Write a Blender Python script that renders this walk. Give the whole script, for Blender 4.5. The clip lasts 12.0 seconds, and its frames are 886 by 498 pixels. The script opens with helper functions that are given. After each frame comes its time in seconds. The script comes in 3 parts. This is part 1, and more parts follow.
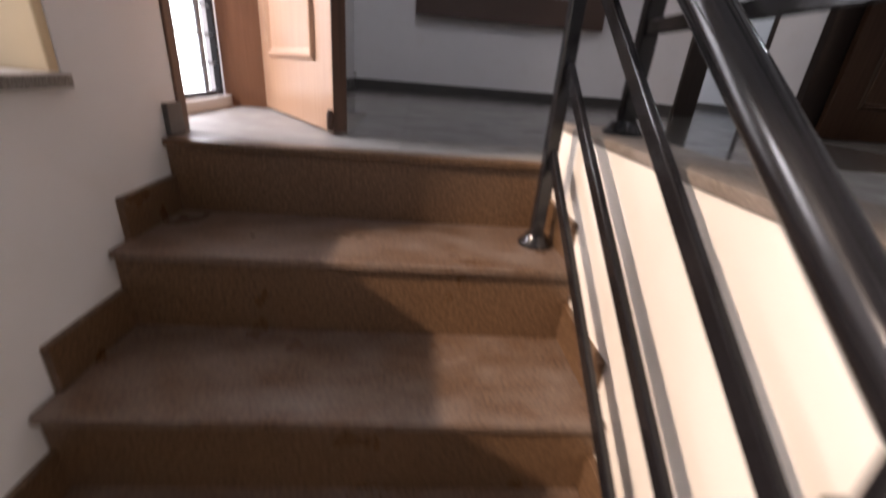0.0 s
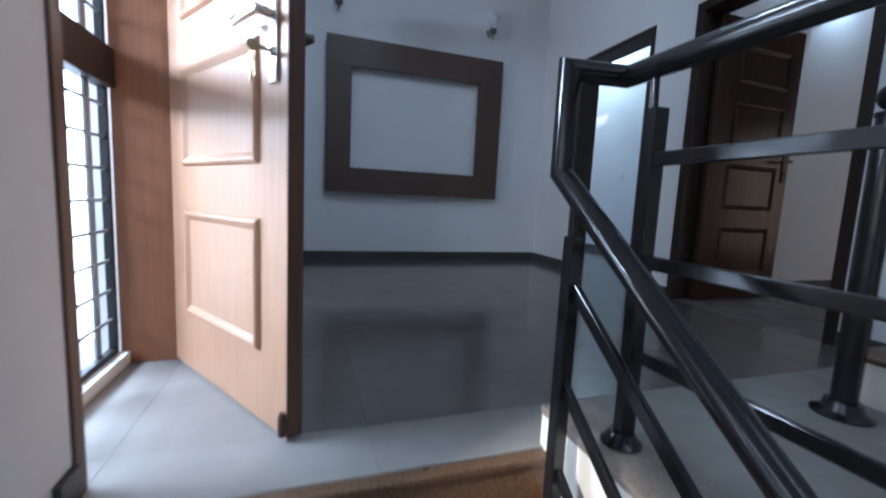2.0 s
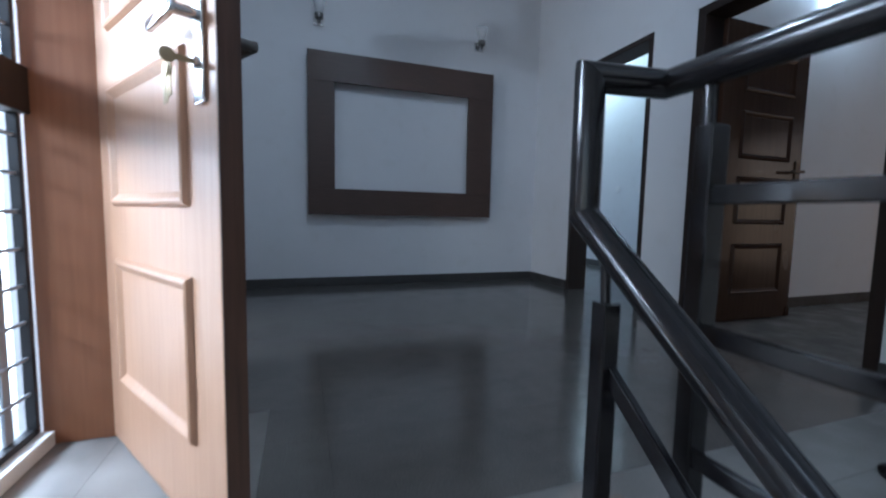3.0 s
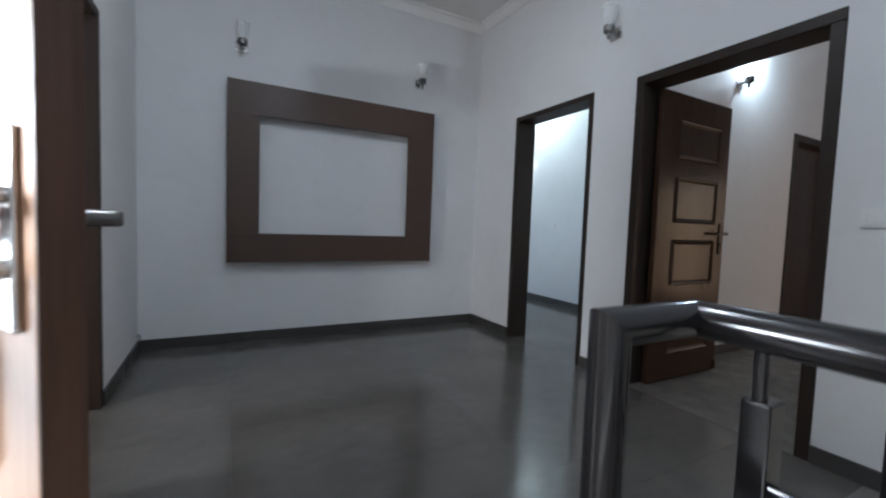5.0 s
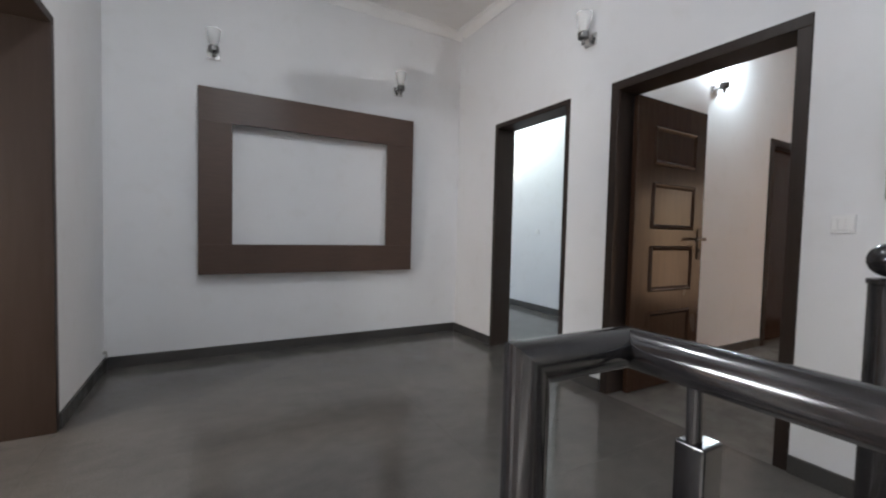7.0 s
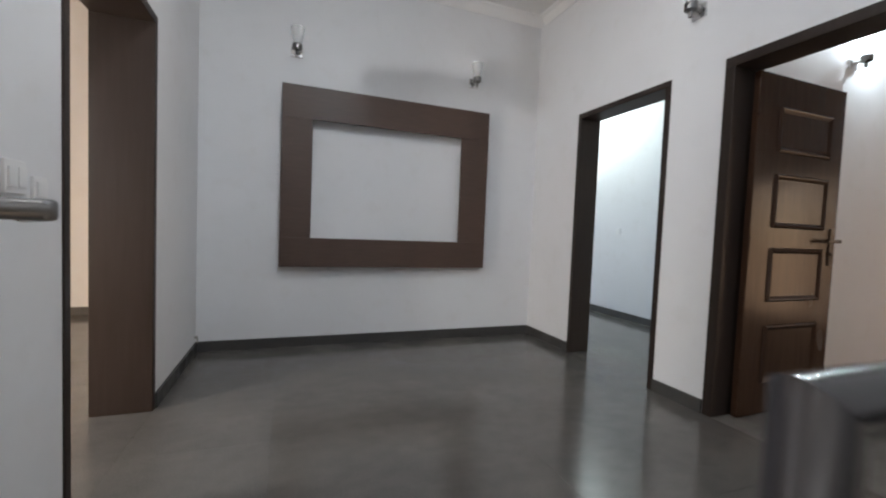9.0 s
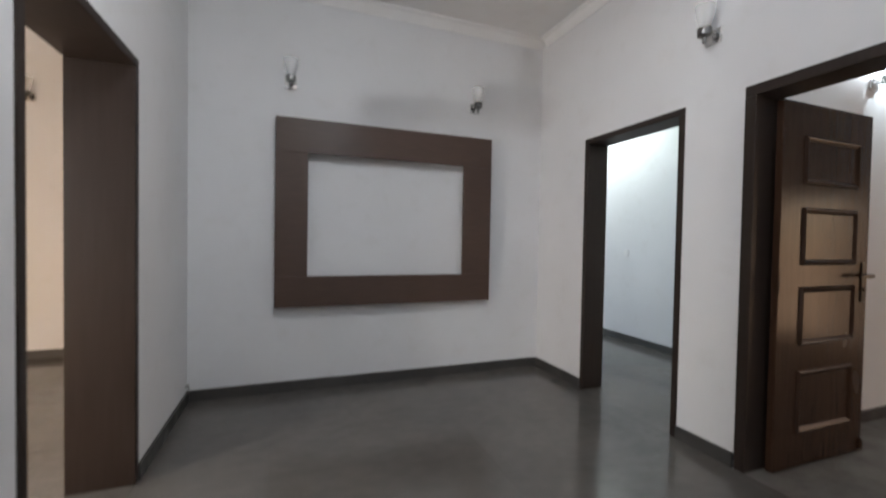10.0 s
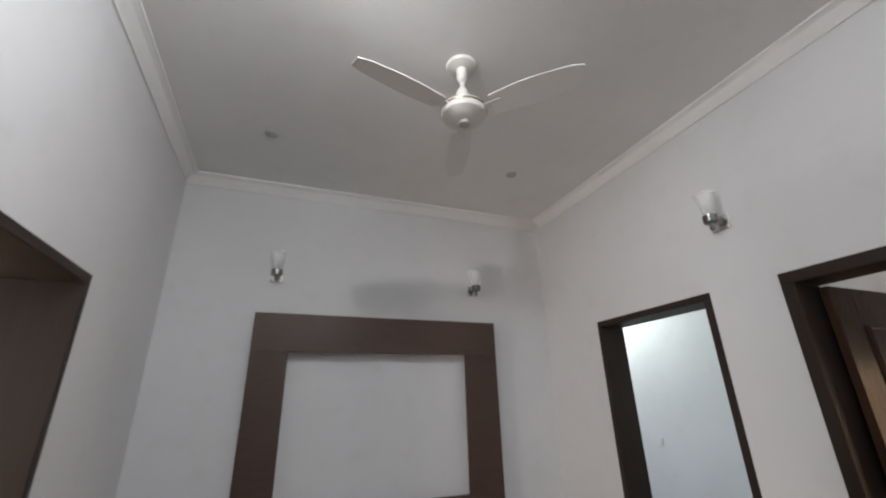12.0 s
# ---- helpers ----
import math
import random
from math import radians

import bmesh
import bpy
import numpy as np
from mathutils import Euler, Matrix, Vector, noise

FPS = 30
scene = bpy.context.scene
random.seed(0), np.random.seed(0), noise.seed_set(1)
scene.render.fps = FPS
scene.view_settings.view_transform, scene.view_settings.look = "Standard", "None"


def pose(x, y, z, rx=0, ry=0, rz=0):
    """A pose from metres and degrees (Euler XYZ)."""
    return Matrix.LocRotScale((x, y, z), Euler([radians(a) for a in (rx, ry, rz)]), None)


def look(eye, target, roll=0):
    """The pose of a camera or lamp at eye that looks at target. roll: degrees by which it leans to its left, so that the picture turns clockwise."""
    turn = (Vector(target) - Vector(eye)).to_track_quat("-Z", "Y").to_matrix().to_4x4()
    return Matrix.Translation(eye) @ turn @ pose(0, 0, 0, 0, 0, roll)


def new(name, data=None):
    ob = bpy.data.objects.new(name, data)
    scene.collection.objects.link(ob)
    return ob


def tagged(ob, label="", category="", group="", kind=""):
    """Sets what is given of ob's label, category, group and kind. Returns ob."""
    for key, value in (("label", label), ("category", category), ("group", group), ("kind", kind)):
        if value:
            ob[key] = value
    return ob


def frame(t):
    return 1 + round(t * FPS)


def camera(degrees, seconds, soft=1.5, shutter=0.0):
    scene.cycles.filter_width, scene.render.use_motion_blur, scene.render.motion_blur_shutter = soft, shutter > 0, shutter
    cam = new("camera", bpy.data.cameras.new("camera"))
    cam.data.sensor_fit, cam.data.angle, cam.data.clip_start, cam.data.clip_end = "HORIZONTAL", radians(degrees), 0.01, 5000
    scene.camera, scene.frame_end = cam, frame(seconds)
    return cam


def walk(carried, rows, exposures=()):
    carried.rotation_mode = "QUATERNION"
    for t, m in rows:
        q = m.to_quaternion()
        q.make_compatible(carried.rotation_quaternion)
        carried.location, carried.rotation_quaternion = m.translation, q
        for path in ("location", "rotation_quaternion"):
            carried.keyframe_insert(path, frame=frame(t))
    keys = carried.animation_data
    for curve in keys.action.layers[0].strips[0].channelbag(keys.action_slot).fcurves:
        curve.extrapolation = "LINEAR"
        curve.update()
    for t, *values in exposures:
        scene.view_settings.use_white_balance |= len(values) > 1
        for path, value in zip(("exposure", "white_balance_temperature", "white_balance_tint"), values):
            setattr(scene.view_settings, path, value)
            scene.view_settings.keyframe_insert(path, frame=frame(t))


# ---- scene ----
cam = camera(94.5, 12.0, 2.1, 0.9)
PATH = [
    (0, (0.663, -0.779, 0.216), (0.823, 1.05, -0.578), 4.8),
    (0.5, (0.558, -0.685, 0.301), (0.808, 1.211, -0.285), 3.2),
    (1, (0.455, -0.638, 0.478), (0.912, 1.254, 0.021), 1.8),
    (1.5, (0.435, -0.58, 0.601), (1.05, 1.289, 0.244), 2.4),
    (2, (0.451, -0.511, 0.656), (1.08, 1.373, 0.423), 2.8),
    (2.5, (0.532, -0.388, 0.674), (1.158, 1.502, 0.488), 1.5),
    (4.5, (0.56, -0.071, 1.008), (1.408, 1.736, 0.887), 2.1),
    (5, (0.586, -0.03, 1.069), (1.532, 1.729, 0.955), 2.1),
    (5.5, (0.631, -0.02, 1.09), (1.602, 1.725, 0.986), 2.1),
    (6, (0.671, -0.026, 1.096), (1.672, 1.702, 0.992), 1.9),
    (6.5, (0.688, -0.03, 1.097), (1.706, 1.689, 1.005), 1.4),
    (8.5, (0.736, 0.041, 1.059), (1.473, 1.899, 0.976), 2.1),
    (9, (0.686, 0.149, 1.058), (1.39, 2.019, 0.965), 2.3),
    (9.5, (0.693, 0.229, 1.175), (1.38, 2.105, 1.092), 2.1),
    (10, (0.722, 0.324, 1.258), (1.421, 2.197, 1.213), 1.0),
    (10.5, (0.82, 0.395, 1.345), (1.497, 2.265, 1.573), -0.1),
    (11, (0.845, 0.436, 1.458), (1.45, 2.263, 1.998), -1.0),
    (11.5, (0.85, 0.535, 1.505), (1.456, 2.318, 2.173), -1.1),
    (12, (0.825, 0.65, 1.57), (1.499, 2.396, 2.274), -1.4),
]
walk(cam, [(t, look(eye, target, roll)) for t, eye, target, roll in PATH],
     exposures=[(0.0, 0.30, 6600, 21), (0.8, 0.30, 5800, 15), (1.5, 0.33, 5100, 9), (2.5, 0.28, 5000, 5), (4.5, 0.12, 5300, 5),
                (5.0, 0.66, 5750, 6), (5.5, 1.08, 6150, 9), (6.5, 1.10, 6350, 10), (9.0, 1.18, 6350, 9), (10.0, 1.04, 6450, 10), (12.0, 0.84, 6600, 11)])

# ---- world and light ----
world = bpy.data.worlds.new("sky")
scene.world = world
world.use_nodes = True
wn = world.node_tree
sky = wn.nodes.new("ShaderNodeTexSky")
sky.sky_type, sky.sun_disc = "NISHITA", False
sky.sun_elevation, sky.sun_rotation = radians(35.7), radians(247)
wn.links.new(sky.outputs[0], wn.nodes["Background"].inputs[0])
wn.nodes["Background"].inputs[1].default_value = 0.12

SUN = bpy.data.lights.new("sun", "SUN")
SUN.energy, SUN.angle, SUN.color = 3.5, radians(1.6), (1.0, 0.84, 0.66)
new("sun", SUN).matrix_world = look((0, 0, 8), (1.0, 0.42, 7.22))


def window_light(eye, target, w, h, watts, color):
    lamp = bpy.data.lights.new("window_light", "AREA")
    lamp.shape, lamp.size, lamp.size_y, lamp.energy, lamp.color = "RECTANGLE", w, h, watts, color
    new("window_light", lamp).matrix_world = look(eye, target)


window_light((-1.75, 1.15, 1.57), (0.2, 0.9, 0.80), 1.5, 0.50, 158, (0.96, 0.98, 1.0))      # daylight from the gap before the door
window_light((1.75, -3.15, 4.3), (1.75, 0.6, 2.0), 2.0, 1.7, 15, (0.93, 0.97, 1.0))      # hall fill through an added, unseen high stairwell window
window_light((6.95, -0.25, 0.98), (5.2, 0.95, 0.85), 0.8, 1.75, 7.5, (1.0, 0.58, 0.30))      # sunny window of the passage
window_light((-2.0, 1.80, 0.55), (-1.7, 5.5, 0.3), 1.1, 0.8, 22, (1.0, 0.70, 0.45))       # warm fill through an added, unseen west room window


def bulb_light(x, y, z, watts, color):
    lamp = bpy.data.lights.new("bulb_light", "POINT")
    lamp.energy, lamp.color, lamp.shadow_soft_size = watts, color, 0.022
    new("bulb_light", lamp).location = (x, y, z)


bulb_light(0.87, 1.36, 3.150, 16.5, (0.94, 0.97, 1.0))
DISC = bpy.data.lights.new("ceiling_lamp_light", "AREA")      # downward share of the same lamp
DISC.shape, DISC.size, DISC.energy, DISC.color = "DISK", 0.08, 3.0, (0.94, 0.97, 1.0)
new("ceiling_lamp_light", DISC).location = (0.87, 1.36, 3.112)
bulb_light(4.2, 4.7, 2.9, 26, (0.86, 1.0, 0.97))
bulb_light(4.70, 1.89, 2.66, 13, (0.80, 0.93, 1.0))

# ---- materials ----


def material(name, base, rough=0.5, metal=0.0, spec=0.5):
    m = bpy.data.materials.new(name)
    m.use_nodes = True
    b = m.node_tree.nodes["Principled BSDF"]
    b.inputs["Base Color"].default_value = (*base, 1)
    b.inputs["Roughness"].default_value, b.inputs["Metallic"].default_value = rough, metal
    b.inputs["Specular IOR Level"].default_value = spec
    return m, m.node_tree, b


def tex(nt, scale, detail=4.0, stretch=(1, 1, 1), kind="ShaderNodeTexNoise"):
    co = nt.nodes.new("ShaderNodeNewGeometry")
    mp = nt.nodes.new("ShaderNodeMapping")
    mp.inputs["Scale"].default_value = stretch
    t = nt.nodes.new(kind)
    t.inputs["Scale"].default_value = scale
    if kind == "ShaderNodeTexNoise":
        t.inputs["Detail"].default_value = detail
    nt.links.new(co.outputs["Position"], mp.inputs[0])
    nt.links.new(mp.outputs[0], t.inputs["Vector"])
    return t


def ramp(nt, source, stops):
    r = nt.nodes.new("ShaderNodeValToRGB")
    while len(r.color_ramp.elements) < len(stops):
        r.color_ramp.elements.new(0.5)
    for e, (p, c) in zip(r.color_ramp.elements, stops):
        e.position, e.color = p, (*c, 1)
    nt.links.new(source, r.inputs[0])
    return r


def mix(nt, fac, a, b, mode="MIX"):
    n = nt.nodes.new("ShaderNodeMix")
    n.data_type, n.blend_type = "RGBA", mode
    if isinstance(fac, (int, float)):
        n.inputs[0].default_value = fac
    else:
        nt.links.new(fac, n.inputs[0])
    nt.links.new(a, n.inputs[6])
    nt.links.new(b, n.inputs[7])
    return n.outputs[2]


def bump(nt, b, source, strength, distance):
    n = nt.nodes.new("ShaderNodeBump")
    n.inputs["Strength"].default_value, n.inputs["Distance"].default_value = strength, distance
    nt.links.new(source, n.inputs["Height"])
    nt.links.new(n.outputs[0], b.inputs["Normal"])


def rough_range(nt, b, source, lo, hi):
    n = nt.nodes.new("ShaderNodeMapRange")
    n.inputs["From Min"].default_value, n.inputs["From Max"].default_value = 0.3, 0.7
    n.inputs["To Min"].default_value, n.inputs["To Max"].default_value = lo, hi
    nt.links.new(source, n.inputs["Value"])
    nt.links.new(n.outputs[0], b.inputs["Roughness"])


def paint(name, base, spread=0.04, rough=0.55, relief=0.25):
    m, nt, b = material(name, base, rough, 0, 0.35)
    big, fine, dirt = tex(nt, 1.1, 5), tex(nt, 160, 3), tex(nt, 7, 6)
    lo = tuple(c * (1 - spread) for c in base)
    c1 = ramp(nt, big.outputs[0], [(0.35, lo), (0.65, base)])
    c2 = ramp(nt, dirt.outputs[0], [(0.25, (0.965, 0.96, 0.95)), (0.45, (1, 1, 1))])
    nt.links.new(mix(nt, 1.0, c1.outputs[0], c2.outputs[0], "MULTIPLY"), b.inputs["Base Color"])
    bump(nt, b, fine.outputs[0], relief, 0.002)
    rough_range(nt, b, big.outputs[0], rough - 0.08, rough + 0.08)
    return m


def granite(name, dark, mid, light, rough, vary=0.06, dust=0.0, grain=230):
    m, nt, b = material(name, mid, rough, 0, 0.5)
    speck, cloud, fleck = tex(nt, grain, 4), tex(nt, 2.2, 5), tex(nt, 420, 2)
    c1 = ramp(nt, speck.outputs[0], [(0.36, dark), (0.5, mid), (0.66, light)])
    c2 = ramp(nt, cloud.outputs[0], [(0.28, (0.84, 0.83, 0.82)), (0.72, (1.12, 1.10, 1.06))])
    out = mix(nt, 1.0, c1.outputs[0], c2.outputs[0], "MULTIPLY")
    info = nt.nodes.new("ShaderNodeObjectInfo")
    c3 = ramp(nt, info.outputs["Random"], [(0.0, (1 - vary,) * 3), (1.0, (1 + vary,) * 3)])
    out = mix(nt, 1.0, out, c3.outputs[0], "MULTIPLY")
    if dust:
        film = ramp(nt, tex(nt, 9, 4, (1, 1.6, 1)).outputs[0], [(0.30, (0, 0, 0)), (0.80, (dust,) * 3)])
        grey = nt.nodes.new("ShaderNodeRGB")
        grey.outputs[0].default_value = (0.30, 0.26, 0.23, 1)
        out = mix(nt, film.outputs[0], out, grey.outputs[0])
    nt.links.new(out, b.inputs["Base Color"])
    rough_range(nt, b, tex(nt, 6, 6).outputs[0], rough * 0.7, rough * 1.6)
    bump(nt, b, fleck.outputs[0], 0.04, 0.0008)
    return m


def entrance_dust_light(m, grey, most):
    """Pale trodden dust with painted-in daylight on a floor, strongest at the outside door and along the stair head,
    thinning into the room.
    """
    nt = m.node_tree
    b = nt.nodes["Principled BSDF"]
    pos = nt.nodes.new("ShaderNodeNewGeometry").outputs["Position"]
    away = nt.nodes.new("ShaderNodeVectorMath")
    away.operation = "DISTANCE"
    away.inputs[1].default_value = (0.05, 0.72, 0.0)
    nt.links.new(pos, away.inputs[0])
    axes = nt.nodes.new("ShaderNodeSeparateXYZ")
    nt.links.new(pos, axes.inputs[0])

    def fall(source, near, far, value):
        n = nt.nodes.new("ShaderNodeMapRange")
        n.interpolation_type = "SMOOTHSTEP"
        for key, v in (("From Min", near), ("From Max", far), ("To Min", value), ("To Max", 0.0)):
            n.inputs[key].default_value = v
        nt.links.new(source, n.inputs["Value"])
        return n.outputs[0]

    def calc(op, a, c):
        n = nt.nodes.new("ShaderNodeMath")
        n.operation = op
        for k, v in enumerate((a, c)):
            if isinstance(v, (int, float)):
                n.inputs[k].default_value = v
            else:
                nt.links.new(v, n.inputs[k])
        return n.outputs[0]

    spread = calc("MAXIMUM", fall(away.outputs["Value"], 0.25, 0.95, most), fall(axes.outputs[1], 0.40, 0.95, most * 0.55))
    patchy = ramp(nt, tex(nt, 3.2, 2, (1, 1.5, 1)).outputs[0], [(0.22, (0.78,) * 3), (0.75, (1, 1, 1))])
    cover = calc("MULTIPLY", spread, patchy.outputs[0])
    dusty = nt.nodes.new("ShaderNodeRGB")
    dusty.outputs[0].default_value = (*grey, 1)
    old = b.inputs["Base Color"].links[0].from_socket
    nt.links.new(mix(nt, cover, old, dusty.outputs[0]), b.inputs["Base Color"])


def wood(name, dark, light, rough, stretch=(14, 14, 0.8), scale=5.0, spec=0.45):
    m, nt, b = material(name, light, rough, 0, spec)
    grain, broad, pore = tex(nt, scale, 6, stretch), tex(nt, 1.6, 3, (1, 1, 0.4)), tex(nt, scale * 9, 3, stretch)
    c1 = ramp(nt, grain.outputs[0], [(0.30, dark), (0.72, light)])
    c2 = ramp(nt, broad.outputs[0], [(0.3, (0.86, 0.84, 0.82)), (0.7, (1.08, 1.07, 1.05))])
    nt.links.new(mix(nt, 1.0, c1.outputs[0], c2.outputs[0], "MULTIPLY"), b.inputs["Base Color"])
    bump(nt, b, pore.outputs[0], 0.12, 0.001)
    rough_range(nt, b, broad.outputs[0], rough * 0.8, rough * 1.3)
    return m


def metal(name, base, rough, metallic=1.0, spec=0.6):
    m, nt, b = material(name, base, rough, metallic, spec)
    rough_range(nt, b, tex(nt, 9, 6).outputs[0], rough * 0.6, rough * 1.7)
    bump(nt, b, tex(nt, 60, 3).outputs[0], 0.03, 0.001)
    return m


WALL = paint("white_wall_paint", (0.74, 0.74, 0.75), 0.05, 0.75)
CREAM = paint("cream_wall_paint", (0.79, 0.73, 0.65))
CEIL = paint("ceiling_paint", (0.88, 0.87, 0.86), 0.05, 0.7, 0.35)
# cream reveal paint with the sun's warm tint put into its colour
REVEAL = paint("sun_warmed_cream_paint", (0.72, 0.57, 0.36))
OUTSIDE = paint("outside_wall_paint", (0.78, 0.78, 0.76), 0.1, 0.8)
CONCRETE = paint("rough_concrete", (0.36, 0.35, 0.33), 0.25, 0.85, 0.6)
FLOOR = granite("dark_grey_granite", (0.071, 0.066, 0.061), (0.098, 0.092, 0.086), (0.137, 0.129, 0.120), 0.13, 0.05, 0.09)
LANDING = granite("dusty_daylit_granite", (0.080, 0.075, 0.070), (0.105, 0.099, 0.093), (0.140, 0.132, 0.124), 0.50, 0.05, 0.12)
# dust tone and the door's daylight are both put into these floor colours
entrance_dust_light(LANDING, (0.42, 0.40, 0.38), 0.58)
entrance_dust_light(FLOOR, (0.36, 0.33, 0.30), 0.22)
FLOOR_DULL = granite("dusty_grey_granite", (0.085, 0.078, 0.07), (0.12, 0.11, 0.10), (0.16, 0.15, 0.135), 0.5, 0.05, 0.2)
FLOOR_DULL.node_tree.nodes["Principled BSDF"].inputs["Specular IOR Level"].default_value = 0.15
SKIRT = granite("black_granite", (0.040, 0.038, 0.037), (0.052, 0.050, 0.048), (0.064, 0.062, 0.060), 0.42)
STAIR = granite("brown_granite", (0.075, 0.040, 0.019), (0.118, 0.065, 0.033), (0.170, 0.100, 0.055), 0.34, 0.08, 0.0, 120)
STAIR_DUSTY = granite("dusty_brown_granite", (0.070, 0.036, 0.020), (0.128, 0.072, 0.042), (0.190, 0.116, 0.068), 0.34, 0.08, 0.42, 120)
COPING = granite("dust_covered_granite", (0.10, 0.075, 0.055), (0.16, 0.125, 0.098), (0.23, 0.19, 0.155), 0.5, 0.05, 0.7)
SILL = granite("grey_granite", (0.10, 0.095, 0.09), (0.20, 0.19, 0.18), (0.32, 0.31, 0.30), 0.3)
FRAME = wood("dark_stained_wood", (0.0265, 0.0185, 0.0152), (0.0335, 0.0235, 0.0192), 0.45, (10, 10, 0.7), 4.0, 0.22)
TEAK = wood("teak_wood", (0.44, 0.255, 0.155), (0.49, 0.295, 0.185), 0.34)
TEAK_JAMB = wood("teak_lining", (0.24, 0.102, 0.046), (0.29, 0.127, 0.060), 0.40)
# brown door edge lipping, and the teak frame's near jamb darkened for shade
LIPPING_SHADE = wood("lipping_and_shaded_jamb", (0.060, 0.028, 0.016), (0.105, 0.052, 0.031), 0.40)
TEAK_DARK = wood("dark_teak_door", (0.038, 0.020, 0.013), (0.052, 0.028, 0.018), 0.22, spec=0.14)
PANEL = wood("brown_laminate", (0.064, 0.037, 0.026), (0.079, 0.047, 0.034), 0.46, (1.2, 14, 14), 6)
BLACK = metal("black_polished_steel", (0.012, 0.011, 0.012), 0.15, 0.0, 0.5)
GUNMETAL = metal("dark_chrome", (0.17, 0.165, 0.16), 0.22)
BRONZE = metal("dull_bronze", (0.05, 0.043, 0.036), 0.35)
CHROME = metal("brushed_chrome", (0.62, 0.61, 0.60), 0.22)
BRASS = metal("aged_brass", (0.42, 0.33, 0.20), 0.3)
STEEL = metal("grille_grey_steel", (0.30, 0.33, 0.36), 0.45, 0.0)
IRON = metal("black_iron", (0.025, 0.025, 0.027), 0.4, 0.3)
FAN_WHITE = paint("white_enamel", (0.80, 0.79, 0.76), 0.03, 0.25, 0.05)
PLASTIC = paint("white_plastic", (0.77, 0.765, 0.76), 0.03, 0.3, 0.02)
BOX_GREY = paint("grey_enamelled_box", (0.33, 0.325, 0.30), 0.06, 0.45, 0.05)
DARK_HOLE = paint("dull_grey_cover", (0.52, 0.51, 0.50), 0.08, 0.6, 0.05)
GLASS, gnt, gb = material("frosted_glass", (0.90, 0.90, 0.90), 0.45)
gb.inputs["Alpha"].default_value = 0.28
gb.inputs["Specular IOR Level"].default_value = 0.25
BULB, bnt, bb = material("lit_bulb", (1, 1, 1), 0.4)
bb.inputs["Emission Color"].default_value = (0.88, 0.95, 1.0, 1)
bb.inputs["Emission Strength"].default_value = 25.0

# ---- builders ----


def box(bm, x0, x1, y0, y1, z0, z1, bevel=0.0):
    vs = [bm.verts.new((x, y, z)) for x in (x0, x1) for y in (y0, y1) for z in (z0, z1)]
    quads = [(0, 1, 3, 2), (4, 6, 7, 5), (0, 4, 5, 1), (2, 3, 7, 6), (0, 2, 6, 4), (1, 5, 7, 3)]
    fs = [bm.faces.new([vs[i] for i in q]) for q in quads]
    if bevel:
        es = list({e for f in fs for e in f.edges})
        bmesh.ops.bevel(bm, geom=es, offset=bevel, segments=2, affect="EDGES", profile=0.5)


def cyl(bm, p, q, r, r2=None, seg=20):
    p, q = Vector(p), Vector(q)
    m = Matrix.Translation((p + q) / 2) @ (q - p).to_track_quat("Z", "Y").to_matrix().to_4x4()
    bmesh.ops.create_cone(bm, cap_ends=True, segments=seg, radius1=r, radius2=r if r2 is None else r2,
                          depth=(q - p).length, matrix=m)


def lathe(bm, profile, seg=32, at=(0, 0, 0), axis="Z"):
    rings = []
    for r, z in profile:
        ring = []
        for i in range(seg):
            a = 2 * math.pi * i / seg
            v = Vector((r * math.cos(a), r * math.sin(a), z))
            if axis == "Y":
                v = Vector((v.x, -v.z, v.y))
            if axis == "X":
                v = Vector((v.z, v.x, v.y))
            ring.append(bm.verts.new(v + Vector(at)))
        rings.append(ring)
    for a, b in zip(rings, rings[1:]):
        for i in range(seg):
            bm.faces.new((a[i], a[(i + 1) % seg], b[(i + 1) % seg], b[i]))
    bm.faces.new(rings[0][::-1])
    bm.faces.new(rings[-1])


def bar(bm, p, q, w, h, up=(0, 0, 1), bevel=0.003):
    """A flat bar from p to q: w across, h along up."""
    p, q, up = Vector(p), Vector(q), Vector(up)
    d = (q - p).normalized()
    side = d.cross(up).normalized()
    upn = side.cross(d).normalized()
    s = bmesh.new()
    n = (q - p).length
    box(s, -w / 2, w / 2, 0, n, -h / 2, h / 2, bevel)
    m = Matrix((side, d, upn)).transposed().to_4x4()
    m.translation = p
    s.transform(m)
    tmp = bpy.data.meshes.new("tmp")
    s.to_mesh(tmp)
    s.free()
    bm.from_mesh(tmp)
    bpy.data.meshes.remove(tmp)


def mesh_of(name, bm, mat, smooth=False):
    bmesh.ops.recalc_face_normals(bm, faces=bm.faces)
    me = bpy.data.meshes.new(name)
    if smooth:
        for f in bm.faces:
            f.smooth = True
        for e in bm.edges:
            if len(e.link_faces) == 2 and e.calc_face_angle(0) > 0.6:
                e.smooth = False
    bm.to_mesh(me)
    bm.free()
    me.materials.append(mat)
    return me


def part(name, bm, mat, parent=None, label="", smooth=False):
    ob = new(name, mesh_of(name, bm, mat, smooth))
    ob.parent = parent
    if label:
        tagged(ob, label)
    return ob


def boxes(name, specs, mat, parent=None, label="", bevel=0.0):
    bm = bmesh.new()
    for s in specs:
        box(bm, *s, bevel)
    return part(name, bm, mat, parent, label)


def empty(name, label, category, group="", kind="", at=(0, 0, 0)):
    ob = new(name)
    ob.empty_display_size = 0.1
    ob.location = at
    return tagged(ob, label, category, group, kind)


